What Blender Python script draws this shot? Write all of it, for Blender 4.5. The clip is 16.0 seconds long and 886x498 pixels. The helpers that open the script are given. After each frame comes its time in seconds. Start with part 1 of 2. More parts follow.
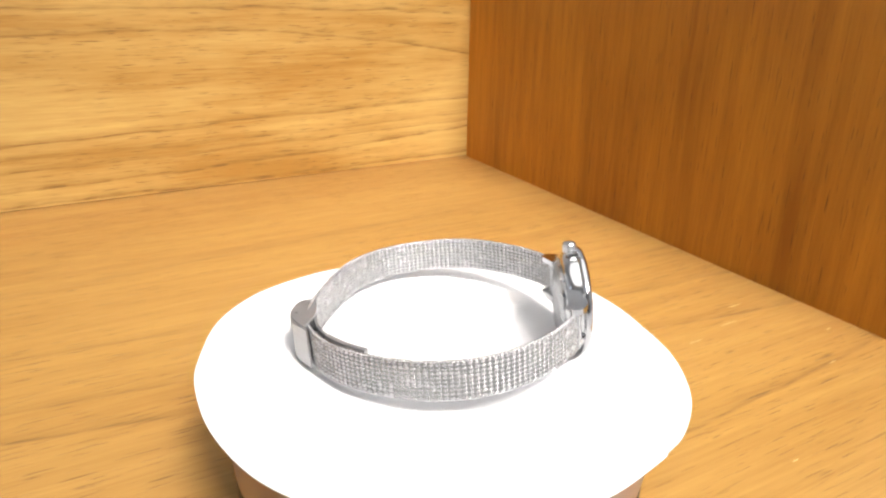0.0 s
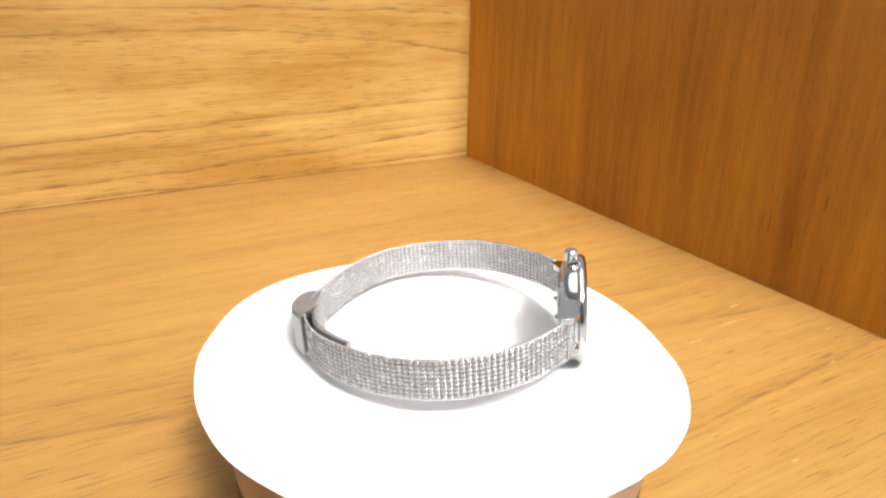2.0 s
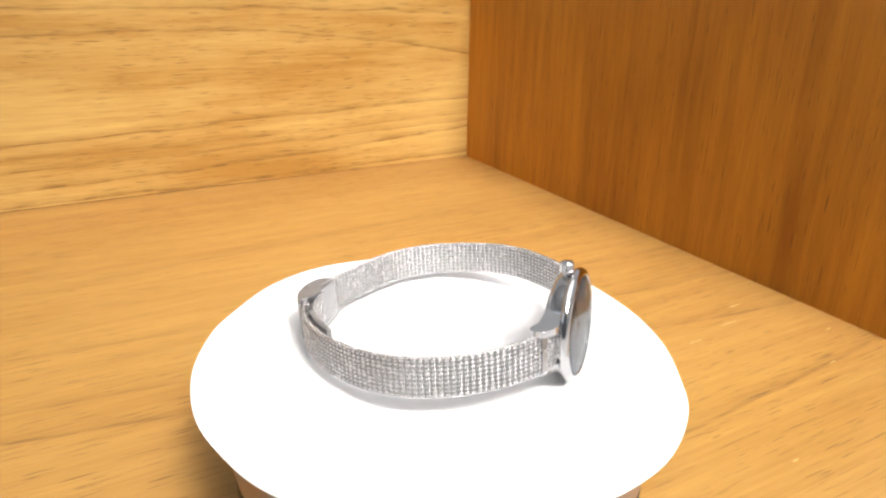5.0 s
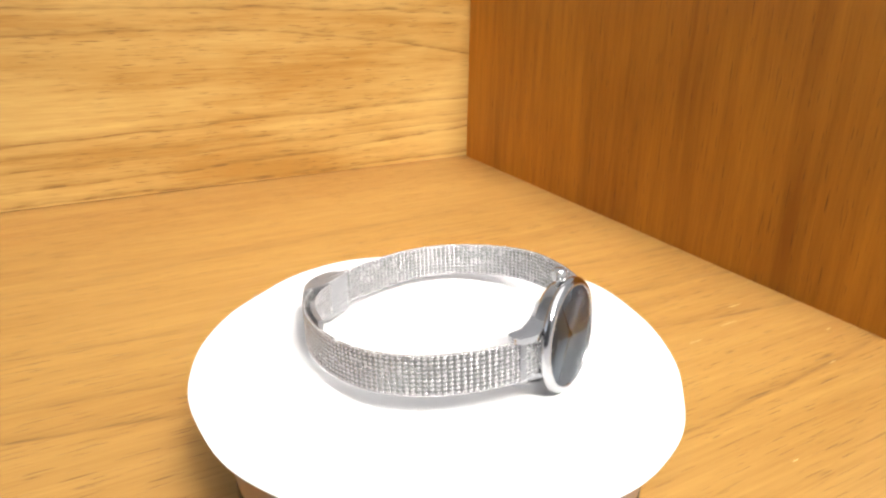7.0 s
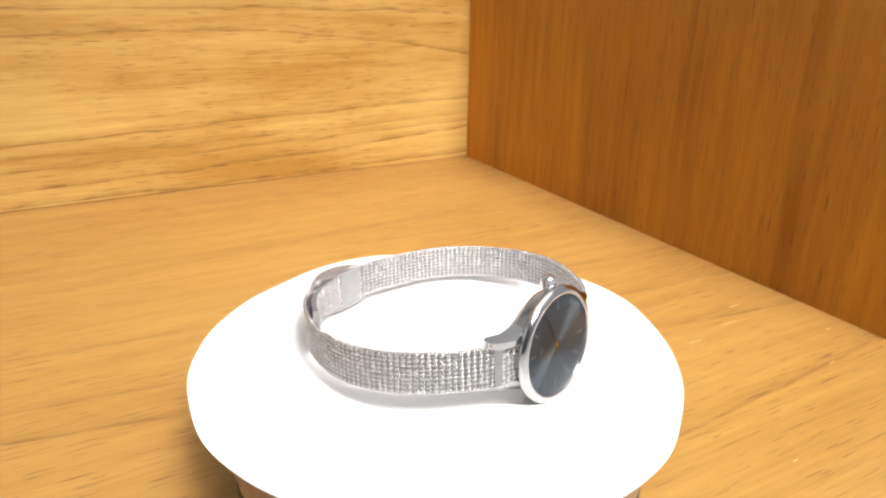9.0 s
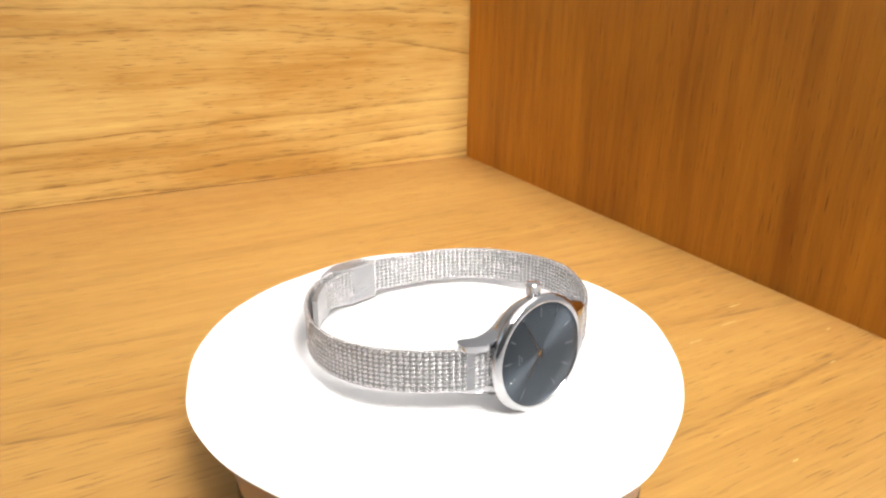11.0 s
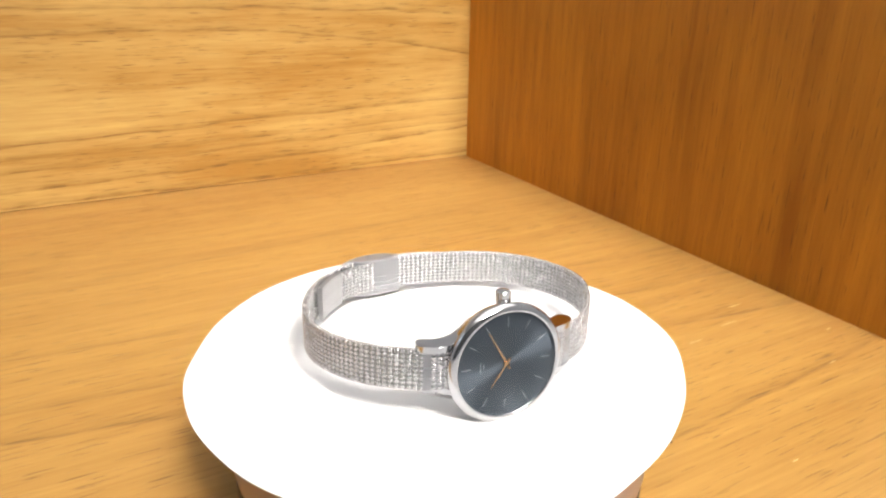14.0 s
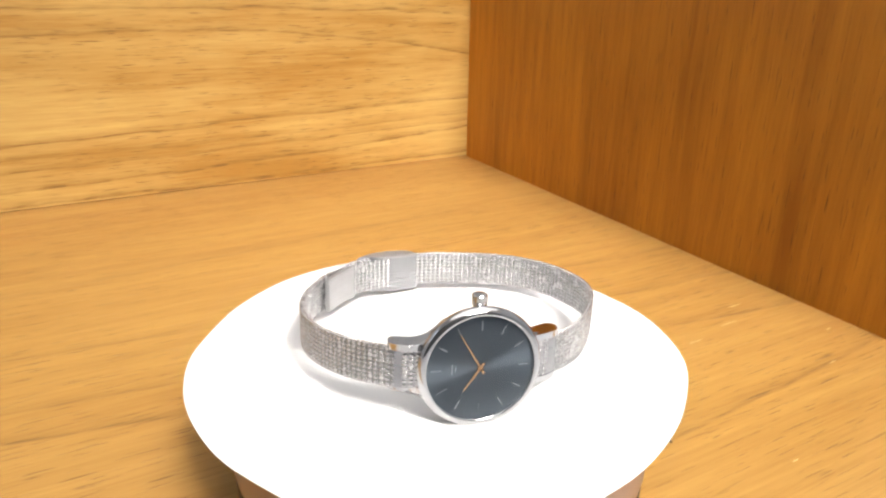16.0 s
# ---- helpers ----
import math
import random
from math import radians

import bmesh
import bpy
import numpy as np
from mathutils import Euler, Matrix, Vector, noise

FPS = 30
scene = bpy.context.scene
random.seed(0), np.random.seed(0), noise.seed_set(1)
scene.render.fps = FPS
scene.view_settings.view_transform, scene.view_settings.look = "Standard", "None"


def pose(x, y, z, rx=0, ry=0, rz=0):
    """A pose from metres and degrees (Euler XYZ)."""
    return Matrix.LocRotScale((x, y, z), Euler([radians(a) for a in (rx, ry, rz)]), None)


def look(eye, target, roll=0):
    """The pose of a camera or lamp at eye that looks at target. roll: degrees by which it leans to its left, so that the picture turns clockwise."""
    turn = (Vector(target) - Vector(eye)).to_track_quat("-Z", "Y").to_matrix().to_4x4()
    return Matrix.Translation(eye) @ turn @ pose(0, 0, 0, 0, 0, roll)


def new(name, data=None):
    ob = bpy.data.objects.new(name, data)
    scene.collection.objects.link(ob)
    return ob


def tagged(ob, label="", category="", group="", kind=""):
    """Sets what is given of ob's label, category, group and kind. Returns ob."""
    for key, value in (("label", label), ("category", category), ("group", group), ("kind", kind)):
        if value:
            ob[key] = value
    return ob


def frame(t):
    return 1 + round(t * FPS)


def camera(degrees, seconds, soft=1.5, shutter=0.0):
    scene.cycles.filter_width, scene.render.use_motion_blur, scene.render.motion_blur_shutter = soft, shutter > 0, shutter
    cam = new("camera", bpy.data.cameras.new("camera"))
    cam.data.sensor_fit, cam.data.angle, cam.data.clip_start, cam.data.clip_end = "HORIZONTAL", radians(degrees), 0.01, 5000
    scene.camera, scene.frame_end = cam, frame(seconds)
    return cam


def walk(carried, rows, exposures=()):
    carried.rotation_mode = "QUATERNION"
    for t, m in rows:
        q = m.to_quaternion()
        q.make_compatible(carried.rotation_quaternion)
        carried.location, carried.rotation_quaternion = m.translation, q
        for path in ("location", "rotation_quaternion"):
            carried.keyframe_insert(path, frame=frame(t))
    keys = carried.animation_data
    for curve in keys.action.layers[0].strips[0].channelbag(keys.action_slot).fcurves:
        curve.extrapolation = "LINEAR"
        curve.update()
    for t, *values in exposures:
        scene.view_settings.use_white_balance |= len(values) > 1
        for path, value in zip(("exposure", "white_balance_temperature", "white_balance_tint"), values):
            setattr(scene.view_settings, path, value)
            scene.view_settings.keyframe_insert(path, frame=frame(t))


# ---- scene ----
MM = 0.001
PAPER_Z = 0.045                      # height of the paper's top over the wooden shelf
CORNER = (0.0178, 0.3826)            # where the two wooden panels meet
TURN = 29.19                         # degrees by which the panels are turned

# ---- camera ----
cam = camera(65.0, 16.0, soft=2.4)
EYE = pose(0.00015, -0.168, 0.0933 + PAPER_Z, 90 - 21.768, 0, 0) @ pose(0, 0, 0, 0, 0, 0.913)
walk(cam, [(0.0, EYE), (16.0, EYE)], [(0.0, -0.03, 6440, 10), (16.0, -0.06, 6570, 10)])

# ---- light ----
world = bpy.data.worlds.new("world")
scene.world = world
world.use_nodes = True
world.node_tree.nodes["Background"].inputs["Color"].default_value = (0.80, 0.88, 1.0, 1)
world.node_tree.nodes["Background"].inputs["Strength"].default_value = 0.3

LAMP = (0.52, -0.72, 1.24)


def area(name, at, target, size, power, colour):
    data = bpy.data.lights.new(name, "AREA")
    data.shape, data.size, data.energy, data.color = "DISK", size, power, colour
    ob = new(name, data)
    ob.matrix_world = look(at, target)
    return ob


lamp = area("desk_light", LAMP, (0.0, 0.21, 0.04), 0.75, 3.1, (1.0, 0.96, 0.91))
lamp.data.spread = radians(28)
# unseen broad lamp, added to fill shadows and brighten reflections in the steel
area("ceiling_light", (0.25, -0.1, 1.47), (0.25, -0.1, 0), 1.9, 14, (1.0, 0.98, 0.95))
area("window_light", (-1.2, -0.75, 0.85), (0, 0.2, 0), 0.6, 1.2, (0.72, 0.86, 1.0))


# ---- materials ----
class Nodes:
    """A node material, with short calls for its nodes."""

    def __init__(self, name):
        self.mat = bpy.data.materials.new(name)
        self.mat.use_nodes = True
        self.tree = self.mat.node_tree
        self.shader = self.tree.nodes["Principled BSDF"]

    def add(self, kind):
        return self.tree.nodes.new(kind)

    def put(self, socket, value):
        if isinstance(value, bpy.types.NodeSocket):
            self.tree.links.new(value, socket)
        elif isinstance(value, tuple) and len(value) == 3 and socket.type == "RGBA":
            socket.default_value = (*value, 1)
        else:
            socket.default_value = value

    def math(self, op, a, b=0.0, c=0.0, clamp=False):
        node = self.add("ShaderNodeMath")
        node.operation, node.use_clamp = op, clamp
        for socket, value in zip(node.inputs, (a, b, c)):
            self.put(socket, value)
        return node.outputs[0]

    def coords(self, scale=(1, 1, 1), shift=(0, 0, 0)):
        tc = self.add("ShaderNodeTexCoord")
        mp = self.add("ShaderNodeMapping")
        mp.inputs["Scale"].default_value = scale
        mp.inputs["Location"].default_value = shift
        self.tree.links.new(tc.outputs["Object"], mp.inputs["Vector"])
        return mp.outputs[0]

    def noise(self, vector, scale, detail=3.0, rough=0.5, warp=0.0):
        node = self.add("ShaderNodeTexNoise")
        self.tree.links.new(vector, node.inputs["Vector"])
        for key, value in (("Scale", scale), ("Detail", detail), ("Roughness", rough), ("Distortion", warp)):
            node.inputs[key].default_value = value
        return node.outputs[0]

    def ramp(self, value, low, high, a=0.0, b=1.0):
        node = self.add("ShaderNodeMapRange")
        for socket, v in zip(node.inputs, (value, low, high, a, b)):
            self.put(socket, v)
        return node.outputs[0]

    def mix(self, factor, a, b):
        node = self.add("ShaderNodeMix")
        node.data_type = "RGBA"
        self.put(node.inputs["Factor"], factor)
        self.put(node.inputs["A"], a)
        self.put(node.inputs["B"], b)
        return node.outputs["Result"]

    def bump(self, height, strength, distance):
        node = self.add("ShaderNodeBump")
        self.put(node.inputs["Height"], height)
        node.inputs["Strength"].default_value, node.inputs["Distance"].default_value = strength, distance
        self.tree.links.new(node.outputs[0], self.shader.inputs["Normal"])

    def set(self, **values):
        for key, value in values.items():
            self.put(self.shader.inputs[key.replace("_", " ")], value)
        return self.mat


def wood(name, light, dark, pore, rings=9.0, wide=1.0, seed=0.0, streaks=(), rough=0.42, contrast=0.75, figure=0.25, run=2.6, blotch=0.28, broad=0.42, fine=0.85, porous=0.63):
    """Veneer; the grain runs along the object's x. streaks: (a, b, c, width, strength) of dark lines y = a + b x + c x x."""
    n = Nodes(name)
    v = n.coords((1.6 / wide, 9.0 / wide, 1), (seed, seed * 0.7, seed))
    field = n.noise(v, 1.0, 1.5, 0.4, 0.35)
    ring = n.math("MULTIPLY_ADD", n.math("SINE", n.math("MULTIPLY", field, rings * 6.283)), 0.5, 0.5)
    ring = n.math("POWER", ring, 3.0)
    patch = n.noise(n.coords((5, 14, 1), (seed, 3, 0)), 1.0, 3, 0.55)
    band = n.noise(n.coords((run, 130, 1), (0, seed, 0)), 1.0, 5, 0.65, 0.25)
    fibre = n.noise(n.coords((30, 900, 1), (seed, 0, 0)), 1.0, 3, 0.6)
    dash = n.noise(n.coords((62, 1250, 1), (1.7, seed, 0)), 1.0, 2, 0.5)
    pores = n.math("MULTIPLY", n.ramp(dash, porous, porous + 0.07), n.ramp(patch, 0.34, 0.56))
    tone = n.math("MULTIPLY_ADD", ring, figure, n.math("MULTIPLY", n.ramp(band, 0.36, 0.64), broad))
    tone = n.math("ADD", tone, n.math("MULTIPLY", n.ramp(patch, 0.38, 0.66), blotch))
    tone = n.math("MULTIPLY", n.math("ADD", tone, n.math("MULTIPLY", n.math("SUBTRACT", fibre, 0.5), fine)), contrast, clamp=True)
    colour = n.mix(tone, light, dark)
    if streaks:
        tc = n.add("ShaderNodeTexCoord")
        xyz = n.add("ShaderNodeSeparateXYZ")
        n.tree.links.new(tc.outputs["Object"], xyz.inputs[0])
        x, y = xyz.outputs[0], xyz.outputs[1]
        sway = n.math("MULTIPLY_ADD", n.noise(n.coords((14, 3, 1), (seed, 0, 2)), 1.0, 3), 0.008, -0.004)
        fade = n.ramp(n.noise(n.coords((26, 40, 1), (seed, 5, 0)), 1.0, 3, 0.6), 0.40, 0.58)
        total = None
        for a, b, c, width, strength in streaks:
            line = n.math("MULTIPLY_ADD", n.math("MULTIPLY_ADD", x, c, b), x, a)
            gap = n.math("SUBTRACT", n.math("ADD", y, sway), line)
            # sharp on the lower side, fading away above, as a growth ring does
            up = n.ramp(gap, 0.0, width * 5, 0.55, 0.0)
            low = n.ramp(gap, -width, 0.0, 0.0, 1.0)
            core = n.ramp(n.math("ABSOLUTE", gap), 0.0, width, 0.6, 0.0)
            one = n.math("MULTIPLY", n.math("MULTIPLY", n.math("ADD", n.math("MULTIPLY", up, low), core), n.math("MULTIPLY_ADD", fade, 0.6, 0.4)), strength)
            total = one if total is None else n.math("MAXIMUM", total, one)
        colour = n.mix(n.math("MULTIPLY", total, 0.9, clamp=True), colour, tuple(0.62 * a + 0.38 * b for a, b in zip(dark, pore)))
        pores = n.math("MAXIMUM", pores, n.math("MULTIPLY", n.math("MULTIPLY", total, n.ramp(dash, 0.48, 0.58)), 1.0))
    colour = n.mix(n.math("MULTIPLY", pores, 0.85), colour, pore)
    n.bump(n.math("SUBTRACT", n.math("MULTIPLY", fibre, 0.5), pores), 0.25, 0.0004)
    return n.set(Base_Color=colour, Roughness=n.ramp(fibre, 0.2, 0.8, rough - 0.06, rough + 0.1), IOR=1.45)


def metal(name, colour, rough, grain=0.0, scale=(400, 400, 400)):
    n = Nodes(name)
    fine = n.noise(n.coords(scale), 1.0, 3, 0.6)
    smear = n.noise(n.coords((90, 90, 90)), 1.0, 2)
    tone = n.mix(n.ramp(smear, 0.3, 0.7), colour, tuple(c * 0.88 for c in colour))
    if grain:
        n.bump(fine, grain, 0.00005)
    return n.set(Base_Color=tone, Metallic=1.0, Roughness=n.ramp(fine, 0.2, 0.8, rough * 0.7, rough * 1.3))


def plain(name, colour, rough=0.6, relief=0.15, scale=300.0, vary=0.06):
    n = Nodes(name)
    grain = n.noise(n.coords(), scale, 4, 0.6)
    cloud = n.noise(n.coords(), scale / 25, 2, 0.5)
    tone = n.mix(n.ramp(cloud, 0.3, 0.7), colour, tuple(c * (1 - vary) for c in colour))
    n.bump(grain, relief, 0.0001)
    return n.set(Base_Color=tone, Roughness=rough)


LEFT_STREAKS = ((0.0242, 0.069, 0.09, 0.0011, 1.0), (0.0465, 0.0061, -0.0666, 0.0009, 0.8), (0.0793, -0.197, -0.425, 0.0010, 0.9),
                (0.0289, 0.0197, 0.0, 0.0008, 0.6), (0.109, -0.05, -0.1, 0.0012, 0.7), (0.035, 0.03, 0.05, 0.0008, 0.5),
                (0.004, 0.012, 0.02, 0.0010, 1.0))
SHELF_STREAKS = ((-0.1094, 0.0775, 0.0, 0.0022, 0.3), (-0.30, -0.15, 0.0, 0.0014, 0.7), (-0.262, -0.085, 0.0, 0.0011, 0.7),
                 (-0.337, 0.086, 0.0, 0.0014, 0.6), (-0.225, -0.09, 0.0, 0.0010, 0.5))
oak_left = wood("honey_oak_back", (0.575, 0.374, 0.120), (0.365, 0.182, 0.034), (0.15, 0.068, 0.016), rings=6, seed=2.3, streaks=LEFT_STREAKS, contrast=1.1, run=9.5, blotch=0.52, broad=0.36, porous=0.61)
oak_floor = wood("honey_oak_shelf", (0.485, 0.272, 0.073), (0.315, 0.148, 0.029), (0.15, 0.066, 0.016), rings=4, seed=7.1, streaks=SHELF_STREAKS, contrast=0.85, run=6.0, broad=0.48, porous=0.61)
# coloured darker and more orange than the back panel
oak_right = wood("darker_oak_side", (0.57, 0.238, 0.023), (0.29, 0.098, 0.008), (0.13, 0.050, 0.010), rings=5, seed=5.2, contrast=0.8, figure=0.3, run=9.0, blotch=0.42, broad=0.55, fine=0.4)
paper_white = plain("white_paper", (0.86, 0.86, 0.86), 0.75, 0.25, 500, 0.03)
steel = metal("polished_steel", (0.74, 0.74, 0.75), 0.13)
satin = metal("brushed_steel", (0.46, 0.46, 0.47), 0.3, 0.25, (60, 60, 1500))
wire = metal("woven_steel_wire", (0.72, 0.71, 0.71), 0.25)
# band core: shade between the wires is put into its colour; pins share it
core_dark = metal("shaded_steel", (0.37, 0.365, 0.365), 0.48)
dull = metal("dull_brushed_steel", (0.62, 0.61, 0.61), 0.48, 0.2, (60, 60, 1500))
gold = metal("rose_gold", (0.80, 0.48, 0.25), 0.2)
index_steel = metal("index_steel", (0.45, 0.48, 0.52), 0.3)
drum_brown = plain("brown_plastic", (0.38, 0.26, 0.20), 0.35, 0.1, 400, 0.15)
drum_black = plain("black_rubber", (0.012, 0.011, 0.012), 0.5, 0.1, 400, 0.15)
wall_paint = plain("pale_grey_paint", (0.72, 0.73, 0.75), 0.8, 0.2, 60, 0.08)
wall_dark = plain("dark_grey_paint", (0.13, 0.13, 0.135), 0.8, 0.2, 60, 0.08)
ceiling_paint = plain("white_paint", (0.78, 0.78, 0.78), 0.85, 0.2, 60, 0.05)


def dial_material():
    n = Nodes("greyed_blue_sunburst_dial")
    tc = n.add("ShaderNodeTexCoord")
    xyz = n.add("ShaderNodeSeparateXYZ")
    n.tree.links.new(tc.outputs["Object"], xyz.inputs[0])
    angle = n.math("ARCTAN2", n.math("ADD", xyz.outputs[1], 0.0006), xyz.outputs[2])
    comb = n.add("ShaderNodeCombineXYZ")
    n.put(comb.inputs[0], n.math("MULTIPLY", angle, 30.0))
    ray = n.noise(comb.outputs[0], 1.0, 4, 0.7)
    # greyer than the dark blue dial: the glass's grey reflection put into the colour
    colour = n.mix(n.ramp(ray, 0.3, 0.7), (0.120, 0.142, 0.168), (0.098, 0.122, 0.150))
    # fine brushing that runs out from the centre
    way = n.add("ShaderNodeTangent")
    way.direction_type, way.axis = "RADIAL", "X"
    n.tree.links.new(way.outputs[0], n.shader.inputs["Tangent"])
    return n.set(Base_Color=colour, Metallic=0.85, Roughness=0.46, Anisotropic=0.8)


def glass_material():
    """Clear thin glass: it lets light through and mirrors by Fresnel."""
    n = Nodes("watch_glass")
    clear, mirror, both, fresnel = (n.add("ShaderNode" + k) for k in ("BsdfTransparent", "BsdfGlossy", "MixShader", "Fresnel"))
    fresnel.inputs["IOR"].default_value = 1.45
    mirror.inputs["Roughness"].default_value = 0.03
    for a, b in ((fresnel.outputs[0], both.inputs[0]), (clear.outputs[0], both.inputs[1]), (mirror.outputs[0], both.inputs[2]),
                 (both.outputs[0], n.tree.nodes["Material Output"].inputs["Surface"])):
        n.tree.links.new(a, b)
    n.tree.nodes.remove(n.shader)
    return n.mat


dial_blue, crystal = dial_material(), glass_material()


# ---- building ----
def mesh_of(bm, name, material, smooth=True):
    bmesh.ops.recalc_face_normals(bm, faces=bm.faces)
    data = bpy.data.meshes.new(name)
    bm.to_mesh(data)
    bm.free()
    data.materials.append(material)
    for p in data.polygons:
        p.use_smooth = smooth
    return data


def sharp(data, degrees=35):
    data.set_sharp_from_angle(angle=radians(degrees))
    return data


def part(name, bm, material, parent, label="", smooth=True, angle=35):
    ob = new(name, sharp(mesh_of(bm, name, material, smooth), angle))
    ob.parent = parent
    if label:
        tagged(ob, label)
    return ob


def box(lo, hi, bevel=0.0, segments=2):
    bm = bmesh.new()
    mid, size = [(a + b) / 2 for a, b in zip(lo, hi)], [b - a for a, b in zip(lo, hi)]
    bmesh.ops.create_cube(bm, size=1, matrix=Matrix.Translation(mid) @ Matrix.Diagonal((*size, 1)))
    if bevel:
        bmesh.ops.bevel(bm, geom=bm.edges[:], offset=bevel, segments=segments, affect="EDGES", profile=0.5)
    return bm


def lathe(profile, axis="X", around=96, centre=(0, 0, 0), close=False):
    """Turns (height, radius) pairs about an axis through centre."""
    bm = bmesh.new()
    rings = []
    for h, r in profile:
        if r < 1e-9:
            rows = [(h, 0, 0)]
        else:
            rows = [(h, r * math.cos(k * math.tau / around), r * math.sin(k * math.tau / around)) for k in range(around)]
        if axis == "Z":
            rows = [(b, c, a) for a, b, c in rows]
        rings.append([bm.verts.new(Vector(v) + Vector(centre)) for v in rows])
    pairs = list(zip(rings, rings[1:])) + ([(rings[-1], rings[0])] if close else [])
    for a, b in pairs:
        for k in range(around):
            m = (k + 1) % around
            if len(a) == 1 and len(b) == 1:
                continue
            if len(a) == 1:
                bm.faces.new((a[0], b[k], b[m]))
            elif len(b) == 1:
                bm.faces.new((a[k], a[m], b[0]))
            else:
                bm.faces.new((a[k], a[m], b[m], b[k]))
    return bm


def prism(outline, z0, z1, bevel=0.0, segments=2):
    """An outline in x, y raised from z0 to z1, with rounded edges."""
    bm = bmesh.new()
    low = [bm.verts.new((x, y, z0)) for x, y in outline]
    high = [bm.verts.new((x, y, z1)) for x, y in outline]
    bm.faces.new(low[::-1])
    bm.faces.new(high)
    for k in range(len(low)):
        m = (k + 1) % len(low)
        bm.faces.new((low[k], low[m], high[m], high[k]))
    if bevel:
        bmesh.ops.bevel(bm, geom=bm.edges[:], offset=bevel, segments=segments, affect="EDGES", profile=0.5, clamp_overlap=True)
    return bm


def smooth_line(points, steps=6):
    """A closed Catmull-Rom line through points."""
    out, n = [], len(points)
    for i in range(n):
        p0, p1, p2, p3 = (Vector(points[(i + k - 1) % n]) for k in range(4))
        for s in range(steps):
            t = s / steps
            out.append(0.5 * ((2 * p1) + (p2 - p0) * t + (2 * p0 - 5 * p1 + 4 * p2 - p3) * t * t + (3 * p1 - p0 - 3 * p2 + p3) * t ** 3))
    return out


# ---- the wooden corner and the unseen room added round it ----
def panel(name, length, height, thick, m, material, label, bevel=0.0012):
    ob = new(name, sharp(mesh_of(box((-length, 0.0005, -thick), (0, height, 0), bevel), name, material)))
    ob.matrix_world = m
    return tagged(ob, label, "wall", kind="structure")


ca, sa = math.cos(radians(TURN)), math.sin(radians(TURN))
C3 = Vector((*CORNER, 0))


def axes(x, y, z, at):
    return Matrix(((x[0], y[0], z[0], at[0]), (x[1], y[1], z[1], at[1]), (x[2], y[2], z[2], at[2]), (0, 0, 0, 1)))


def setting():
    # back panel: x runs along it towards the corner, y up, z out of it
    panel("wall_back", 0.75, 0.138, 0.018, axes((ca, sa, 0), (0, 0, 1), (sa, -ca, 0), C3), oak_left,
          "honey-coloured oak veneer panel with horizontal grain", 0)
    # side panel: its grain stands upright, so its x runs up
    side = new("wall_side", sharp(mesh_of(box((0, -0.36, -0.018), (0.138, 0.018, 0)), "wall_side", oak_right)))
    side.matrix_world = axes((0, 0, 1), (-sa, ca, 0), (-ca, -sa, 0), C3)
    tagged(side, "oak veneer panel with upright grain, darker and more orange in colour", "wall", kind="structure")
    # shelf: grain along the back panel
    floor = new("floor", sharp(mesh_of(box((-0.75, -0.42, -0.025), (0.018, 0.018, 0), 0.002), "floor", oak_floor)))
    floor.matrix_world = axes((ca, sa, 0), (-sa, ca, 0), (0, 0, 1), C3)
    tagged(floor, "honey-coloured oak shelf board with fine straight grain", "floor", kind="structure")
    # unseen base beyond the shelf, added to bounce neutral light onto the metal
    ground = new("ground", mesh_of(box((-1.35, -1.45, -0.075), (1.35, 1.05, -0.025)), "ground", wall_paint, False))
    tagged(ground, "unseen pale grey base, added for neutral bounce light", "floor", kind="structure")
    for name, lo, hi in (("wall_north", (-1.3, 1.0, -0.025), (1.3, 1.05, 1.5)), ("wall_south", (-1.3, -1.45, -0.025), (1.3, -1.4, 1.5)),
                         ("wall_east", (1.3, -1.45, -0.025), (1.35, 1.05, 1.5)), ("wall_west", (-1.35, -1.45, -0.025), (-1.3, 1.05, 1.5))):
        # unseen dark wall, added so that steel and glass mirror something darker
        dark = name == "wall_south"
        ob = new(name, mesh_of(box(lo, hi), name, wall_dark if dark else wall_paint, False))
        tagged(ob, "unseen dark grey wall, added for darker reflections" if dark else "plain pale grey painted wall", "wall", kind="structure")
    ob = new("ceiling", mesh_of(box((-1.35, -1.45, 1.5), (1.35, 1.05, 1.55)), "ceiling", ceiling_paint, False))
    tagged(ob, "plain white painted ceiling", "ceiling", kind="structure")


setting()


# ---- turntable and paper ----
def wave(c, a):
    """A Fourier sum: c0 + c1 cos a + c2 sin a + c3 cos 2a + ..."""
    return c[0] + sum(c[2 * k - 1] * math.cos(k * a) + c[2 * k] * math.sin(k * a) for k in range(1, len(c) // 2 + 1))


EDGE_R = (63.75, 1.6, -3.33, 0.51, 1.54, -1.59, -0.11, 0.89, -1.36, 0.5, 0.46, -0.17, -0.09)
EDGE_Z = (-2.1, -2.48, 1.59, -1.24, -1.33)


def bulge(a, at, wide):
    """A soft hump round the angle `at`, in degrees, on a full turn."""
    gap = (math.degrees(a) - at + 180) % 360 - 180
    return math.exp(-((gap / wide) ** 2))


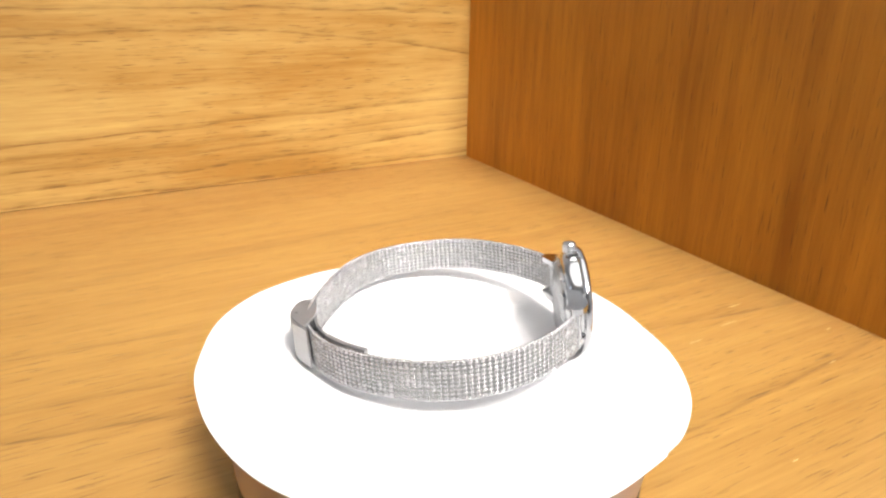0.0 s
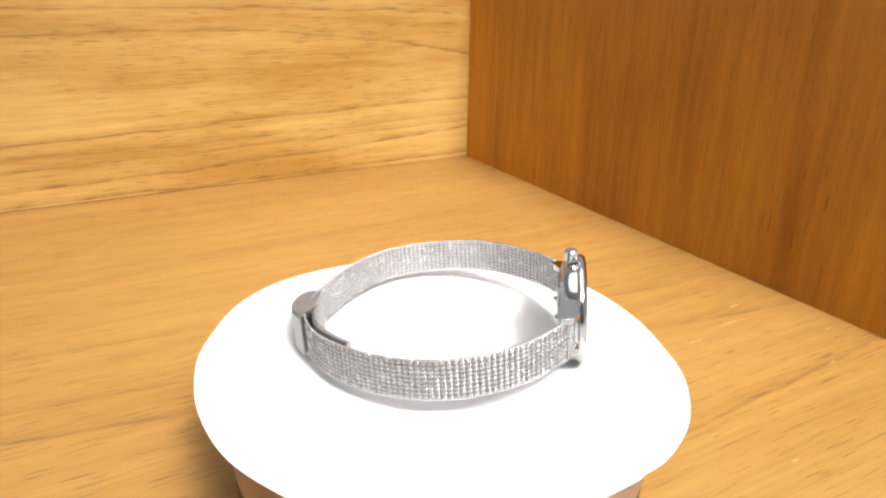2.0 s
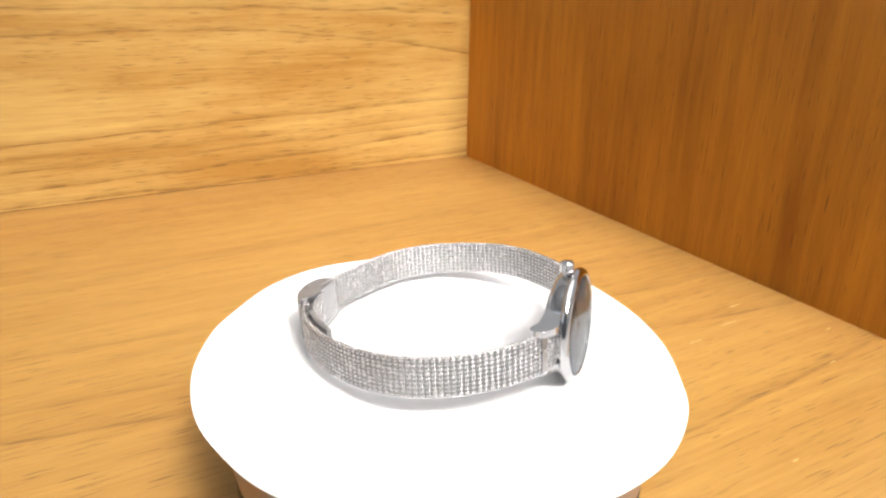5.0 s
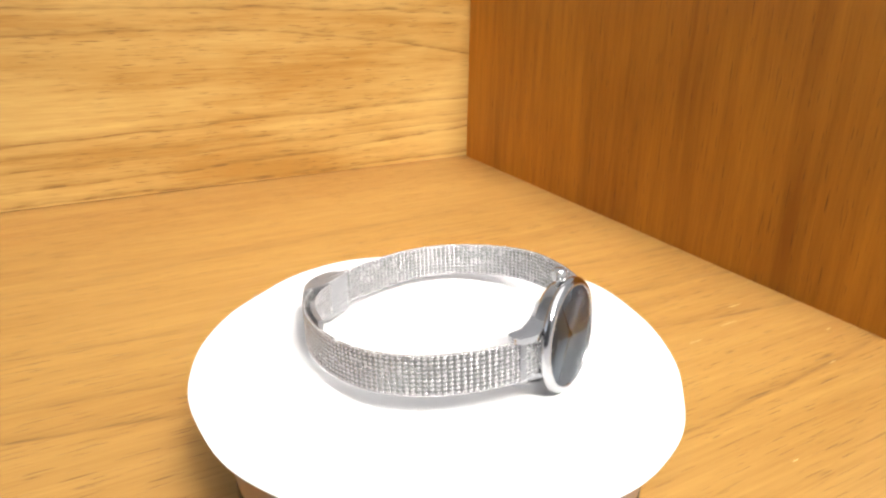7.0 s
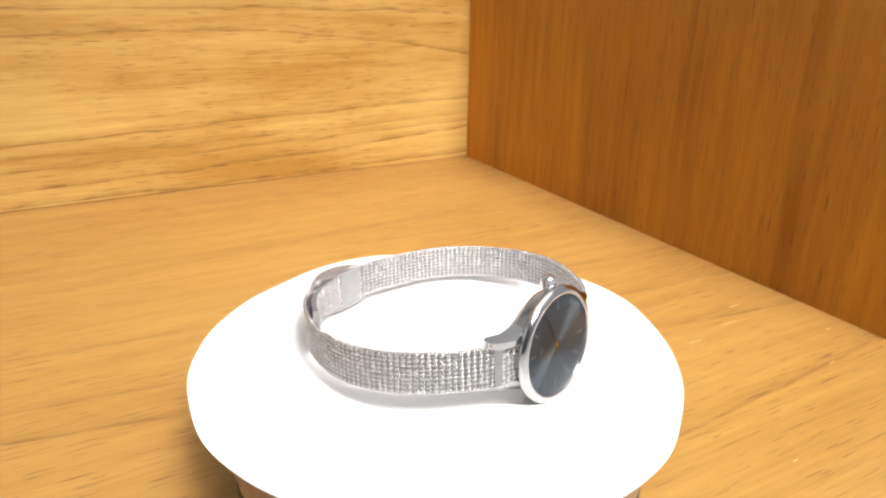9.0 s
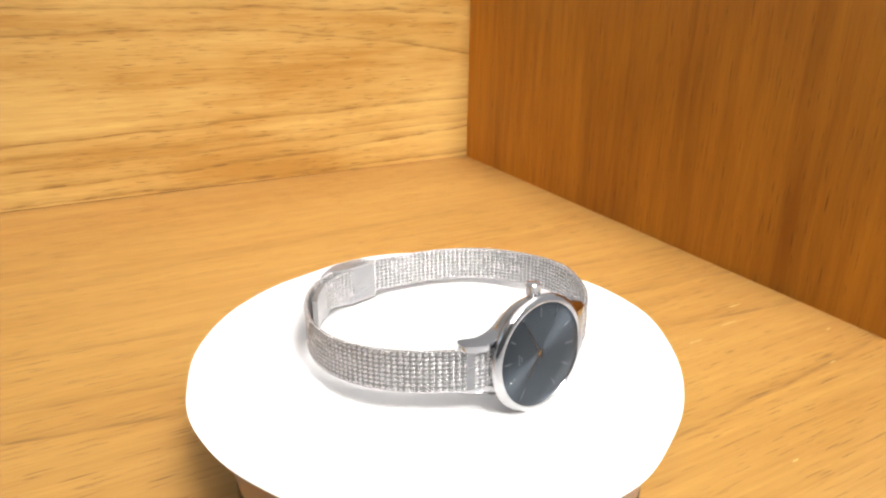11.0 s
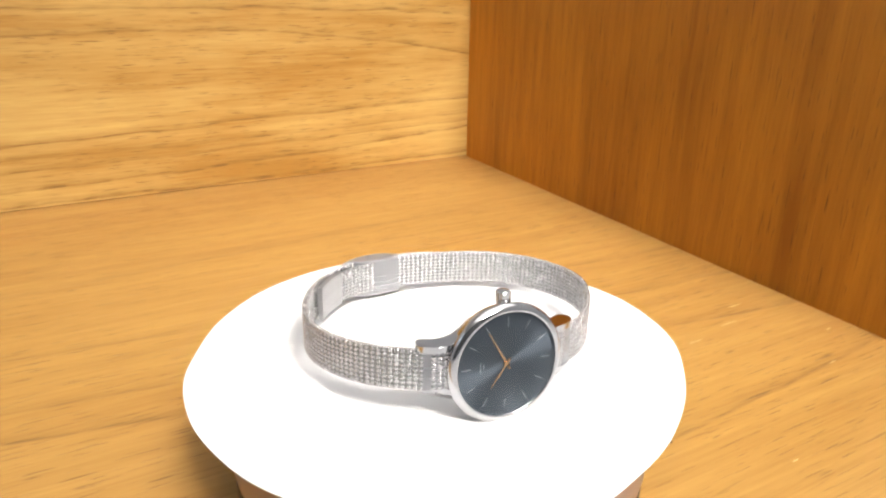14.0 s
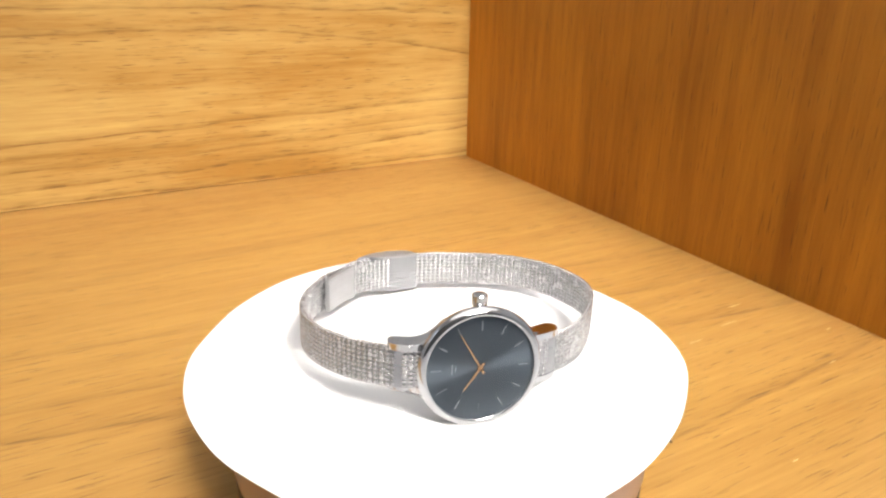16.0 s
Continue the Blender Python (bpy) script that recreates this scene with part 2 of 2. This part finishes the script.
def paper_disc():
    bm = bmesh.new()
    n, rings = 240, (0, 12, 24, 34, 42, 46, 50, 54, 58, 61, 1)
    rows = []
    for ring in rings:
        row = []
        for k in range(n):
            a = k * math.tau / n
            rim = wave(EDGE_R, a) + 0.15 * math.sin(11 * a + 1.0) + 0.1 * math.sin(17 * a)
            gap = math.degrees(a) - 320
            if 0 < gap < 7:
                rim -= 0.6 * (1 - gap / 7)
            rim += 0.9 * bulge(a, 35, 22)
            r = rim if ring == 1 else min(ring, rim - 1.2)
            s = max(0.0, (r - 43) / (rim - 43))
            z = (wave(EDGE_Z, a) + 1.0 * bulge(a, 35, 25) + 2.0 * bulge(a, 215, 25)) * s ** 1.7
            row.append(bm.verts.new((r * MM * math.cos(a), r * MM * math.sin(a), z * MM)))
            if ring == 0:
                break
        rows.append(row)
    for a, b in zip(rows, rows[1:]):
        for k in range(n):
            m = (k + 1) % n
            bm.faces.new((a[0], b[k], b[m]) if len(a) == 1 else (a[k], b[k], b[m], a[m]))
    bmesh.ops.recalc_face_normals(bm, faces=bm.faces)
    if bm.faces[0].normal.z < 0:
        bmesh.ops.reverse_faces(bm, faces=bm.faces)
    bmesh.ops.solidify(bm, geom=bm.faces[:], thickness=0.0003)
    ob = new("paper_disc", sharp(mesh_of(bm, "paper_disc", paper_white), 50))
    return tagged(ob, "hand-cut round of white paper with drooping edges", "paper")


COLLAR = 16.5                        # height of the lower edge of the brown collar, mm


def turntable():
    base = tagged(new("turntable"), "brown plastic drum turntable under the paper", "turntable")
    body = [(0.0, 0.0), (0.0, 55.0), (0.6, 56.8), (2, 57.1), (36.0, 57.1), (37.6, 56.2), (38.2, 55.2), (38.2, 46), (38.2, 0.0)]
    part("base", lathe([(h * MM, r * MM) for h, r in body], "Z", 128), drum_black, base, "black cylindrical base")
    ring = [(COLLAR, 56.0), (COLLAR, 57.2), (COLLAR + 0.5, 57.5), (40.0, 57.5), (40.6, 57.1), (40.8, 56.2), (40.8, 44.6), (38.3, 44.6), (38.3, 56.0)]
    part("collar", lathe([(h * MM, r * MM) for h, r in ring], "Z", 128, close=True), drum_brown, base, "pinkish-brown plastic collar")
    plate = [(38.4, 0), (38.4, 43.5), (39, 44), (43.3, 44), (43.7, 43.6), (43.7, 0)]
    platter = part("platter", lathe([(h * MM, r * MM) for h, r in plate], "Z", 96), drum_black, base, "black plastic platter")
    return base, platter


paper = paper_disc()
drum, platter = turntable()


# ---- the watch, in its own space: the band's middle plane is z = 0, the dial faces x ----
BAND_R = (38.17, 1.24, 1.58, -1.82, -0.37, 0.19, -0.97, -0.21, 0.46, 0.12, -0.36)
BAND_Z = (0.4, 0.1, 0.5, 0.30, -0.29)
HALF = 4.8                            # half of the band's width, mm


def band_line(a0, a1, inset, step):
    """Points along the band from a0 to a1 degrees at even steps: place, tangent, outward normal."""
    fine = []
    for k in range(1201):
        a = radians(a0 + (a1 - a0) * k / 1200)
        near = max(0.0, min(1.0, (math.cos(a) - 0.86) / 0.08))
        r = wave(BAND_R, a) - 1.5 * math.exp(-(((math.degrees(a) - 62) / 18) ** 2)) - inset - (1.0 if math.sin(a) < 0 else 0.3) * near
        fine.append(Vector((r * math.cos(a), r * math.sin(a), wave(BAND_Z, a) + 0.9 * math.exp(-(((math.degrees(a) - 72) / 28) ** 2)) + 0.45 * max(0.0, math.cos(a)) ** 3)))
    out, run, want = [], 0.0, 0.0
    for p, q in zip(fine, fine[1:]):
        d = (q - p).length
        while want <= run + d:
            t = (q - p).normalized()
            out.append((p + t * (want - run), t, Vector((t.y, -t.x, 0)).normalized()))
            want += step
        run += d
    return out


def ribbon(line, thick, half, lift=0.0):
    """A strip of the given thickness and half width along a line."""
    bm = bmesh.new()
    rows = []
    for p, t, n in line:
        c = [(-thick / 2, -half), (thick / 2, -half), (thick / 2, half), (-thick / 2, half)]
        rows.append([bm.verts.new((p + n * (u + lift) + Vector((0, 0, w))) * MM) for u, w in c])
    for a, b in zip(rows, rows[1:]):
        for k in range(4):
            m = (k + 1) % 4
            bm.faces.new((a[k], a[m], b[m], b[k]))
    bm.faces.new(rows[0][::-1])
    bm.faces.new(rows[-1])
    return bm


def bead(around=8, belts=(-0.78, -0.3, 0.3, 0.78)):
    """A small closed oval along z: its points and its triangles."""
    pts = [(0, 0, -1.0)]
    for h in belts:
        r = math.sqrt(1 - h * h)
        pts += [(r * math.cos(k * math.tau / around), r * math.sin(k * math.tau / around), h) for k in range(around)]
    pts.append((0, 0, 1.0))
    end, tri = len(pts) - 1, []
    for k in range(around):
        m = (k + 1) % around
        tri += [(0, 1 + m, 1 + k), (end, end - around + k, end - around + m)]
        for b in range(len(belts) - 1):
            p = 1 + b * around
            tri += [(p + k, p + m, p + around + k), (p + m, p + around + m, p + around + k)]
    return np.array(pts), np.array(tri)


def beads_mesh(name, places, material):
    """Many ovals in one mesh; places: centre and the three half axes, in mm."""
    unit, tri = bead()
    verts = np.concatenate([(unit[:, :1] * a + unit[:, 1:2] * b + unit[:, 2:] * c + o) * MM for o, a, b, c in places])
    faces = np.concatenate([tri + k * len(unit) for k in range(len(places))])
    data = bpy.data.meshes.new(name)
    data.from_pydata(verts.tolist(), [], faces.tolist())
    data.materials.append(material)
    for poly in data.polygons:
        poly.use_smooth = True
    return data


def links(line, half, rows, offset, long, wide, deep, tilt):
    """The woven wire on both faces of a strip: slanted loops that overlap along each row."""
    places = []
    z = np.array((0, 0, 1.0))
    for i, (p, t, n) in enumerate(line):
        t, n, p = np.array(t), np.array(n), np.array(p)
        # now and then a column lies a little flatter than its neighbours
        flat = random.choice((1.0, 1.0, 1.0, 0.85, 1.1))
        for side in (-1, 1):
            lean = radians(tilt + random.uniform(-1, 1)) * side
            along, across = math.cos(lean) * t + math.sin(lean) * z, -math.sin(lean) * t + math.cos(lean) * z
            for j in range(rows):
                w = (j + 0.5) / rows * 2 * half - half
                o = p + n * (side * offset * random.uniform(0.98, 1.02)) + z * w
                places.append((o, across * wide, n * deep * flat, along * long))
    return beads_mesh("wire_weave", places, wire)


def edge_beads(line, z, long, radius):
    """The turns of wire that close the weave along one edge of a strip."""
    places = []
    up = np.array((0, 0, 1.0))
    for p, t, n in line:
        t, n = np.array(t), np.array(n)
        lean = radians(32)
        along, across = math.cos(lean) * t + math.sin(lean) * n, -math.sin(lean) * t + math.cos(lean) * n
        places.append((np.array(p) + up * z, across * radius * 1.15, up * radius * 0.8, along * long))
    return beads_mesh("band_edge", places, wire)


def rod(a, b, r, around=16):
    bm = bmesh.new()
    a, b = Vector(a), Vector(b)
    turn = (b - a).to_track_quat("Z", "Y").to_matrix().to_4x4()
    bmesh.ops.create_cone(bm, cap_ends=True, segments=around, radius1=r * MM, radius2=r * MM, depth=(b - a).length * MM,
                          matrix=Matrix.Translation((a + b) / 2 * MM) @ turn)
    return bm


DIAL_Y = -0.6
CASE_TURN = pose(34.3 * MM, DIAL_Y * MM, 1.1 * MM, 0, 0, 0.3) @ pose(-33.6 * MM, -DIAL_Y * MM, 0)


def on_dial(hour, r, side=0.0, x=36.0):
    """A place on the dial: the hour's direction, r from the centre, side to its right; twelve lies towards -y and three up."""
    a = hour * math.tau / 12
    y, z = -math.cos(a) * r + math.sin(a) * side, math.sin(a) * r + math.cos(a) * side
    return Vector((x, y + DIAL_Y, z))


def bar_on_dial(hour, r0, r1, w0, w1, x0, x1, bevel=0.0):
    bm = bmesh.new()
    q = [(r0, -w0), (r0, w0), (r1, w1), (r1, -w1)]
    low = [bm.verts.new(on_dial(hour, r, s, x0) * MM) for r, s in q]
    high = [bm.verts.new(on_dial(hour, r, s, x1) * MM) for r, s in q]
    bm.faces.new(low[::-1])
    bm.faces.new(high)
    for k in range(4):
        m = (k + 1) % 4
        bm.faces.new((low[k], low[m], high[m], high[k]))
    if bevel:
        bmesh.ops.bevel(bm, geom=bm.edges[:], offset=bevel * MM, segments=1, affect="EDGES")
    return bm


LUG = [(35.0, 5.0), (35.6, 9.0), (35.3, 12.6), (34.6, 15.4), (33.6, 18.0), (32.2, 19.6), (30.4, 19.9), (29.0, 19.2), (28.7, 17.8),
       (29.8, 15.4), (30.8, 12.8), (31.2, 10.0), (31.4, 5.0)]


CLASP_Z = -0.15
CLASP_OUT = [(-33.6, 2.0), (-36.0, 1.7), (-37.8, 0.2), (-38.7, -3.6), (-38.2, -7.8), (-36.6, -11.8), (-33.2, -16.4)]
CLASP_IN = [(-33.9, -14.4), (-32.4, -9.6), (-32.5, -4.0), (-33.3, 2.0)]


def open_line(points, steps):
    """A Catmull-Rom line through points, with its ends."""
    pts = [points[0] * 2 - points[1]] + points + [points[-1] * 2 - points[-2]]
    out = []
    for p0, p1, p2, p3 in zip(pts, pts[1:], pts[2:], pts[3:]):
        for s in range(steps):
            t = s / steps
            out.append(0.5 * ((2 * p1) + (p2 - p0) * t + (2 * p0 - 5 * p1 + 4 * p2 - p3) * t * t + (3 * p1 - p0 - 3 * p2 + p3) * t ** 3))
    return out + [points[-1]]


def watch():
    top = tagged(new("wristwatch"), "silver wristwatch with greyed blue dial and woven steel mesh band", "wristwatch")

    def turned(name, profile, material, label="", around=96, angle=35, close=False):
        return part(name, lathe([(h * MM, r * MM) for h, r in profile], "X", around, (0, DIAL_Y * MM, 0), close), material, top, label, angle=angle)

    def set_in(*obs):
        for ob in obs:
            ob.matrix_basis = CASE_TURN


    case = turned("case", [(31.0, 0), (31.0, 10.9), (31.15, 11.6), (31.6, 12.3), (32.4, 12.8), (33.4, 13.0), (34.4, 13.1), (35.2, 13.2),
                           (35.4, 12.8), (35.4, 0)], steel, angle=40)
    turned("case_back", [(30.2, 0), (30.2, 9.0), (30.35, 9.3), (30.35, 9.9), (30.6, 10.3), (31.05, 10.4), (31.05, 0)], satin, "brushed steel case back")
    bez = [(35.1, 13.3), (35.25, 13.95), (35.8, 14.2), (36.4, 14.15), (37.0, 13.7), (37.35, 12.9), (37.35, 12.5), (37.15, 12.3), (36.2, 12.25), (35.3, 12.25)]
    turned("bezel", bez, steel, "polished steel bezel", 128, 60, True)
    dial = turned("dial", [(35.45, 0), (35.45, 12.23), (36.4, 12.23), (36.4, 0)], dial_blue, "blue sunburst dial, greyed by a reflection put into its colour")
    glass = turned("glass", [(36.6, 12.24), (37.15, 12.24), (37.28, 11.9), (37.32, 9), (37.345, 5), (37.355, 0)], crystal, "clear domed watch glass")
    if glass.data.polygons[-1].normal.x < 0:
        glass.data.flip_normals()
    glass.visible_shadow = False
    for hour in range(12):
        ob = part("index", bar_on_dial(hour, 8.8, 11.1, 0.13, 0.13, 36.4, 36.52, 0.03), index_steel, dial)
        ob["label"] = "thin silver hour index"
    for r, w in ((6.3, 1.3), (5.5, 0.7)):
        part("marking", bar_on_dial(0, r, r + 0.24, w, w, 36.4, 36.43), index_steel, dial, "small silver marking")
    part("minute_hand", bar_on_dial(1.97, -1.6, 9.4, 0.27, 0.12, 36.74, 36.82, 0.03), gold, top, "slim rose-gold minute hand")
    part("hour_hand", bar_on_dial(10.17, -1.4, 6.6, 0.29, 0.15, 36.58, 36.66, 0.03), gold, top, "slim rose-gold hour hand")
    turned("hand_cap", [(36.4, 0), (36.4, 0.75), (36.84, 0.75), (36.9, 0.6), (36.9, 0)], gold, "small rose-gold cap", 24)

    set_in(*[o for o in top.children])

    # crown, with a fluted rim
    bm = bmesh.new()
    n = 36
    levels = [(12.2, 0.9, 0), (13.5, 0.9, 0), (13.5, 1.55, 1), (13.8, 1.75, 1), (15.9, 1.75, 1), (16.2, 1.5, 0), (16.3, 0.8, 0)]
    rings = [[bm.verts.new(Vector((33.6 + r * (1 - 0.05 * f * (k % 2)) * math.cos(k * math.tau / n), DIAL_Y + r * (1 - 0.05 * f * (k % 2)) * math.sin(k * math.tau / n), z)) * MM)
              for k in range(n)] for z, r, f in levels]
    for a, b in zip(rings, rings[1:]):
        for k in range(n):
            bm.faces.new((a[k], a[(k + 1) % n], b[(k + 1) % n], b[k]))
    bm.faces.new(rings[-1])
    set_in(part("crown", bm, steel, top, "fluted steel crown", angle=30))

    # lugs and the bars between them
    for s in (-1, 1):
        for z0, z1 in ((4.6, 6.1), (-5.9, -4.5)):
            # the tips on one side bend less above than below
            bend = 0.0 if s > 0 else (1.0 if z0 > 0 else -1.2)
            pts = smooth_line([(x + (bend if y > 14 else 0), DIAL_Y + s * y) for x, y in LUG], 4)
            bm = prism([(p.x * MM, p.y * MM) for p in pts], z0 * MM, z1 * MM, 0.0005, 3)
            for v in bm.verts:
                # the shoulder sweeps up into the flank of the case
                rise = min(4.0, 0.10 * max(0.0, 14.0 - abs(v.co.y / MM - DIAL_Y)) ** 2)
                v.co.z += math.copysign(rise, z0) * MM
            set_in(part("lug", bm, steel, top, "polished curved steel lug", angle=22))
        set_in(part("spring_bar", rod((31.6, DIAL_Y + s * 16.4, -5.1), (31.6, DIAL_Y + s * 16.4, 5.1), 0.6), satin, top))

    # woven band from lug to lug, its edges closed by turns of wire
    first, last = 18.5, 341.5
    line = band_line(first, last, 0.7, 1.42)
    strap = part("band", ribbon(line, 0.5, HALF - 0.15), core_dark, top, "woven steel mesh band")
    weave = new("wire_weave", links(line, HALF - 0.1, 9, 0.29, 0.65, 0.45, 0.26, 14))
    weave.parent = strap
    tagged(weave, "slanted loops of woven steel wire", kind="stuff")
    for z in (HALF - 0.05, -HALF + 0.05):
        ob = new("band_edge", edge_beads(band_line(first, last, 0.7, 1.0), z, 0.66, 0.42))
        ob.parent = strap
        tagged(ob, "beaded steel edge wire", kind="stuff")
    # the loops at both ends that hold the spring bars
    for a, b, c, d in ((first - 1.5, first + 11.5, first, first + 8), (last - 11.5, last + 1.5, last - 8, last)):
        fold = part("end_loop", ribbon(band_line(a, b, 0.7, 0.4), 1.7, HALF - 0.1), satin, top, "smooth folded steel end loop")
        ob = new("wire_weave", links(band_line(c, d, 0.7, 1.42), HALF - 0.2, 9, 0.86, 0.69, 0.51, 0.15, 14))
        ob.parent = fold
        tagged(ob, "slanted loops of woven steel wire", kind="stuff")
    # the band's tail, doubled inside the loop
    tail_line = band_line(196, 222, 2.9, 1.42)
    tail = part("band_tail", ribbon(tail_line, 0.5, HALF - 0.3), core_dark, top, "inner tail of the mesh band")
    w2 = new("wire_weave", links(tail_line, HALF - 0.25, 9, 0.29, 0.65, 0.45, 0.26, 14))
    w2.parent = tail
    tagged(w2, "slanted loops of woven steel wire", kind="stuff")
    part("tail_end", ribbon(band_line(217, 240, 2.9, 0.5), 1.3, HALF - 0.05), dull, top, "smooth steel tail tip")

    # sliding clasp: a bulging cover outside, a flat plate inside and walls over the band's edges
    outer, inside = [Vector(p) for p in CLASP_OUT], [Vector(p) for p in CLASP_IN]

    swing = Matrix.Rotation(radians(3.2), 2)
    outer, inside = [swing @ p for p in outer], [swing @ p for p in inside]

    def strip(points, thick, half, flip):
        line = []
        for k, p in enumerate(points):
            t = (points[min(k + 1, len(points) - 1)] - points[max(k - 1, 0)]).normalized()
            n = Vector((-t.y, t.x, 0)) * flip
            line.append((Vector((p.x, p.y, CLASP_Z)), Vector((t.x, t.y, 0)), n))
        return ribbon(line, thick, half, -thick / 2)

    fine_out = open_line(outer, 6)
    fine_in = open_line(inside, 4)
    part("clasp_cover", strip(fine_out, 0.5, HALF + 0.25, 1), dull, top, "rounded brushed clasp cover")
    part("clasp_plate", strip(fine_in, 0.5, HALF + 0.25, -1), satin, top, "flat brushed clasp plate")
    loop = [(p.x * MM, p.y * MM) for p in fine_out + fine_in]
    for z in (HALF + 0.25, -HALF - 0.75):
        part("clasp_wall", prism(loop, (CLASP_Z + z) * MM, (CLASP_Z + z + 0.5) * MM, 0.00012, 2), dull, top, "brushed clasp side wall", angle=22)
    # pins that hold the cover
    for x, y in ((-36.6, -1.2), (-34.6, -2.4), (-36.9, -8.6)):
        bm = lathe([(0, 0), (0, 0.42), (0.05, 0.36), (0.05, 0)], "Z", 16, (x * MM, y * MM, 0))
        for v in bm.verts:
            v.co.z = v.co.z * MM + (CLASP_Z + HALF + 0.75) * MM
            v.co.x, v.co.y = x * MM + (v.co.x - x * MM) * MM, y * MM + (v.co.y - y * MM) * MM
        part("pin", bm, core_dark, top, "tiny dull pin head")
    return top


timepiece = watch()


# ---- small marks on the shelf ----
def crumb():
    bm = bmesh.new()
    bmesh.ops.create_icosphere(bm, subdivisions=2, radius=0.0005)
    for v in bm.verts:
        v.co *= 1 + 0.35 * noise.noise(v.co * 2500)
        v.co.z = max(v.co.z * 0.7, -0.0003)
    ob = new("crumb", sharp(mesh_of(bm, "crumb", crumb_brown)))
    ob.matrix_world = pose(0.0737, 0.0154, 0.0003)
    return tagged(ob, "tiny dark brown crumb on the wooden shelf", "crumb")


def scratch(x, y, length, width, shelf):
    """A shallow nick along the grain, as a raised sliver; its glint is in the pale colour."""
    bm = bmesh.new()
    n = 10
    rows = []
    for k in range(n + 1):
        u = k / n * 2 - 1
        w = width * (1 - u * u) * (1 + 0.3 * noise.noise(Vector((x * 90, k * 0.7, 0))))
        rows.append([bm.verts.new((u * length / 2, -w, 0)), bm.verts.new((u * length / 2, 0, 0.00012 * (1 - u * u) + 0.00002)), bm.verts.new((u * length / 2, w, 0))])
    for a, b in zip(rows, rows[1:]):
        for k in range(2):
            bm.faces.new((a[k], b[k], b[k + 1], a[k + 1]))
    ob = new("scratch", mesh_of(bm, "scratch", nick_glint))
    ob.parent = shelf
    ob.matrix_basis = shelf.matrix_world.inverted() @ pose(x, y, 0.00002, 0, 0, TURN + 2)
    return ob


crumb_brown = plain("dark_crumb", (0.03, 0.018, 0.01), 0.8, 0.3, 2000, 0.3)
# pale for the glints on the nicks: the highlight is put into the colour
nick_glint = plain("pale_nick_glint", (0.72, 0.55, 0.30), 0.35, 0.2, 900, 0.1)
crumb()
shelf = bpy.data.objects["floor"]
for x, y, length, width in ((0.1323, 0.1151, 0.009, 0.0003), (0.1233, 0.098, 0.012, 0.0002), (0.1032, 0.0811, 0.009, 0.0002), (0.1098, 0.0074, 0.0035, 0.0002),
                            (0.1641, 0.0943, 0.004, 0.0003), (0.152, 0.067, 0.006, 0.0002)):
    scratch(x, y, length, width, shelf)

# the watch leans on its clasp and on the rim of its case
UP = Vector((-0.081, 0.040, 1)).normalized()
SIDE = Vector((1, 0, 0.081)).normalized()
SIDE = (SIDE - UP * SIDE.dot(UP)).normalized()
REST = axes(SIDE, UP.cross(SIDE), UP, (0, 0, 8.45 * MM))


def turn(t):
    """Degrees by which the turntable has turned at t seconds, clockwise from above."""
    return 4.715 * t + 0.448 * t * (t - 16) / 64


def motions():
    times = [float(k) for k in range(17)]
    walk(paper, [(t, pose(0, 0, PAPER_Z - 0.0009, 0, 0, -turn(t))) for t in times])
    walk(timepiece, [(t, pose(0, 0, PAPER_Z + 0.0001, 0, 0, -turn(t)) @ REST) for t in times])
    walk(platter, [(t, pose(0, 0, 0, 0, 0, -turn(t))) for t in times])


motions()
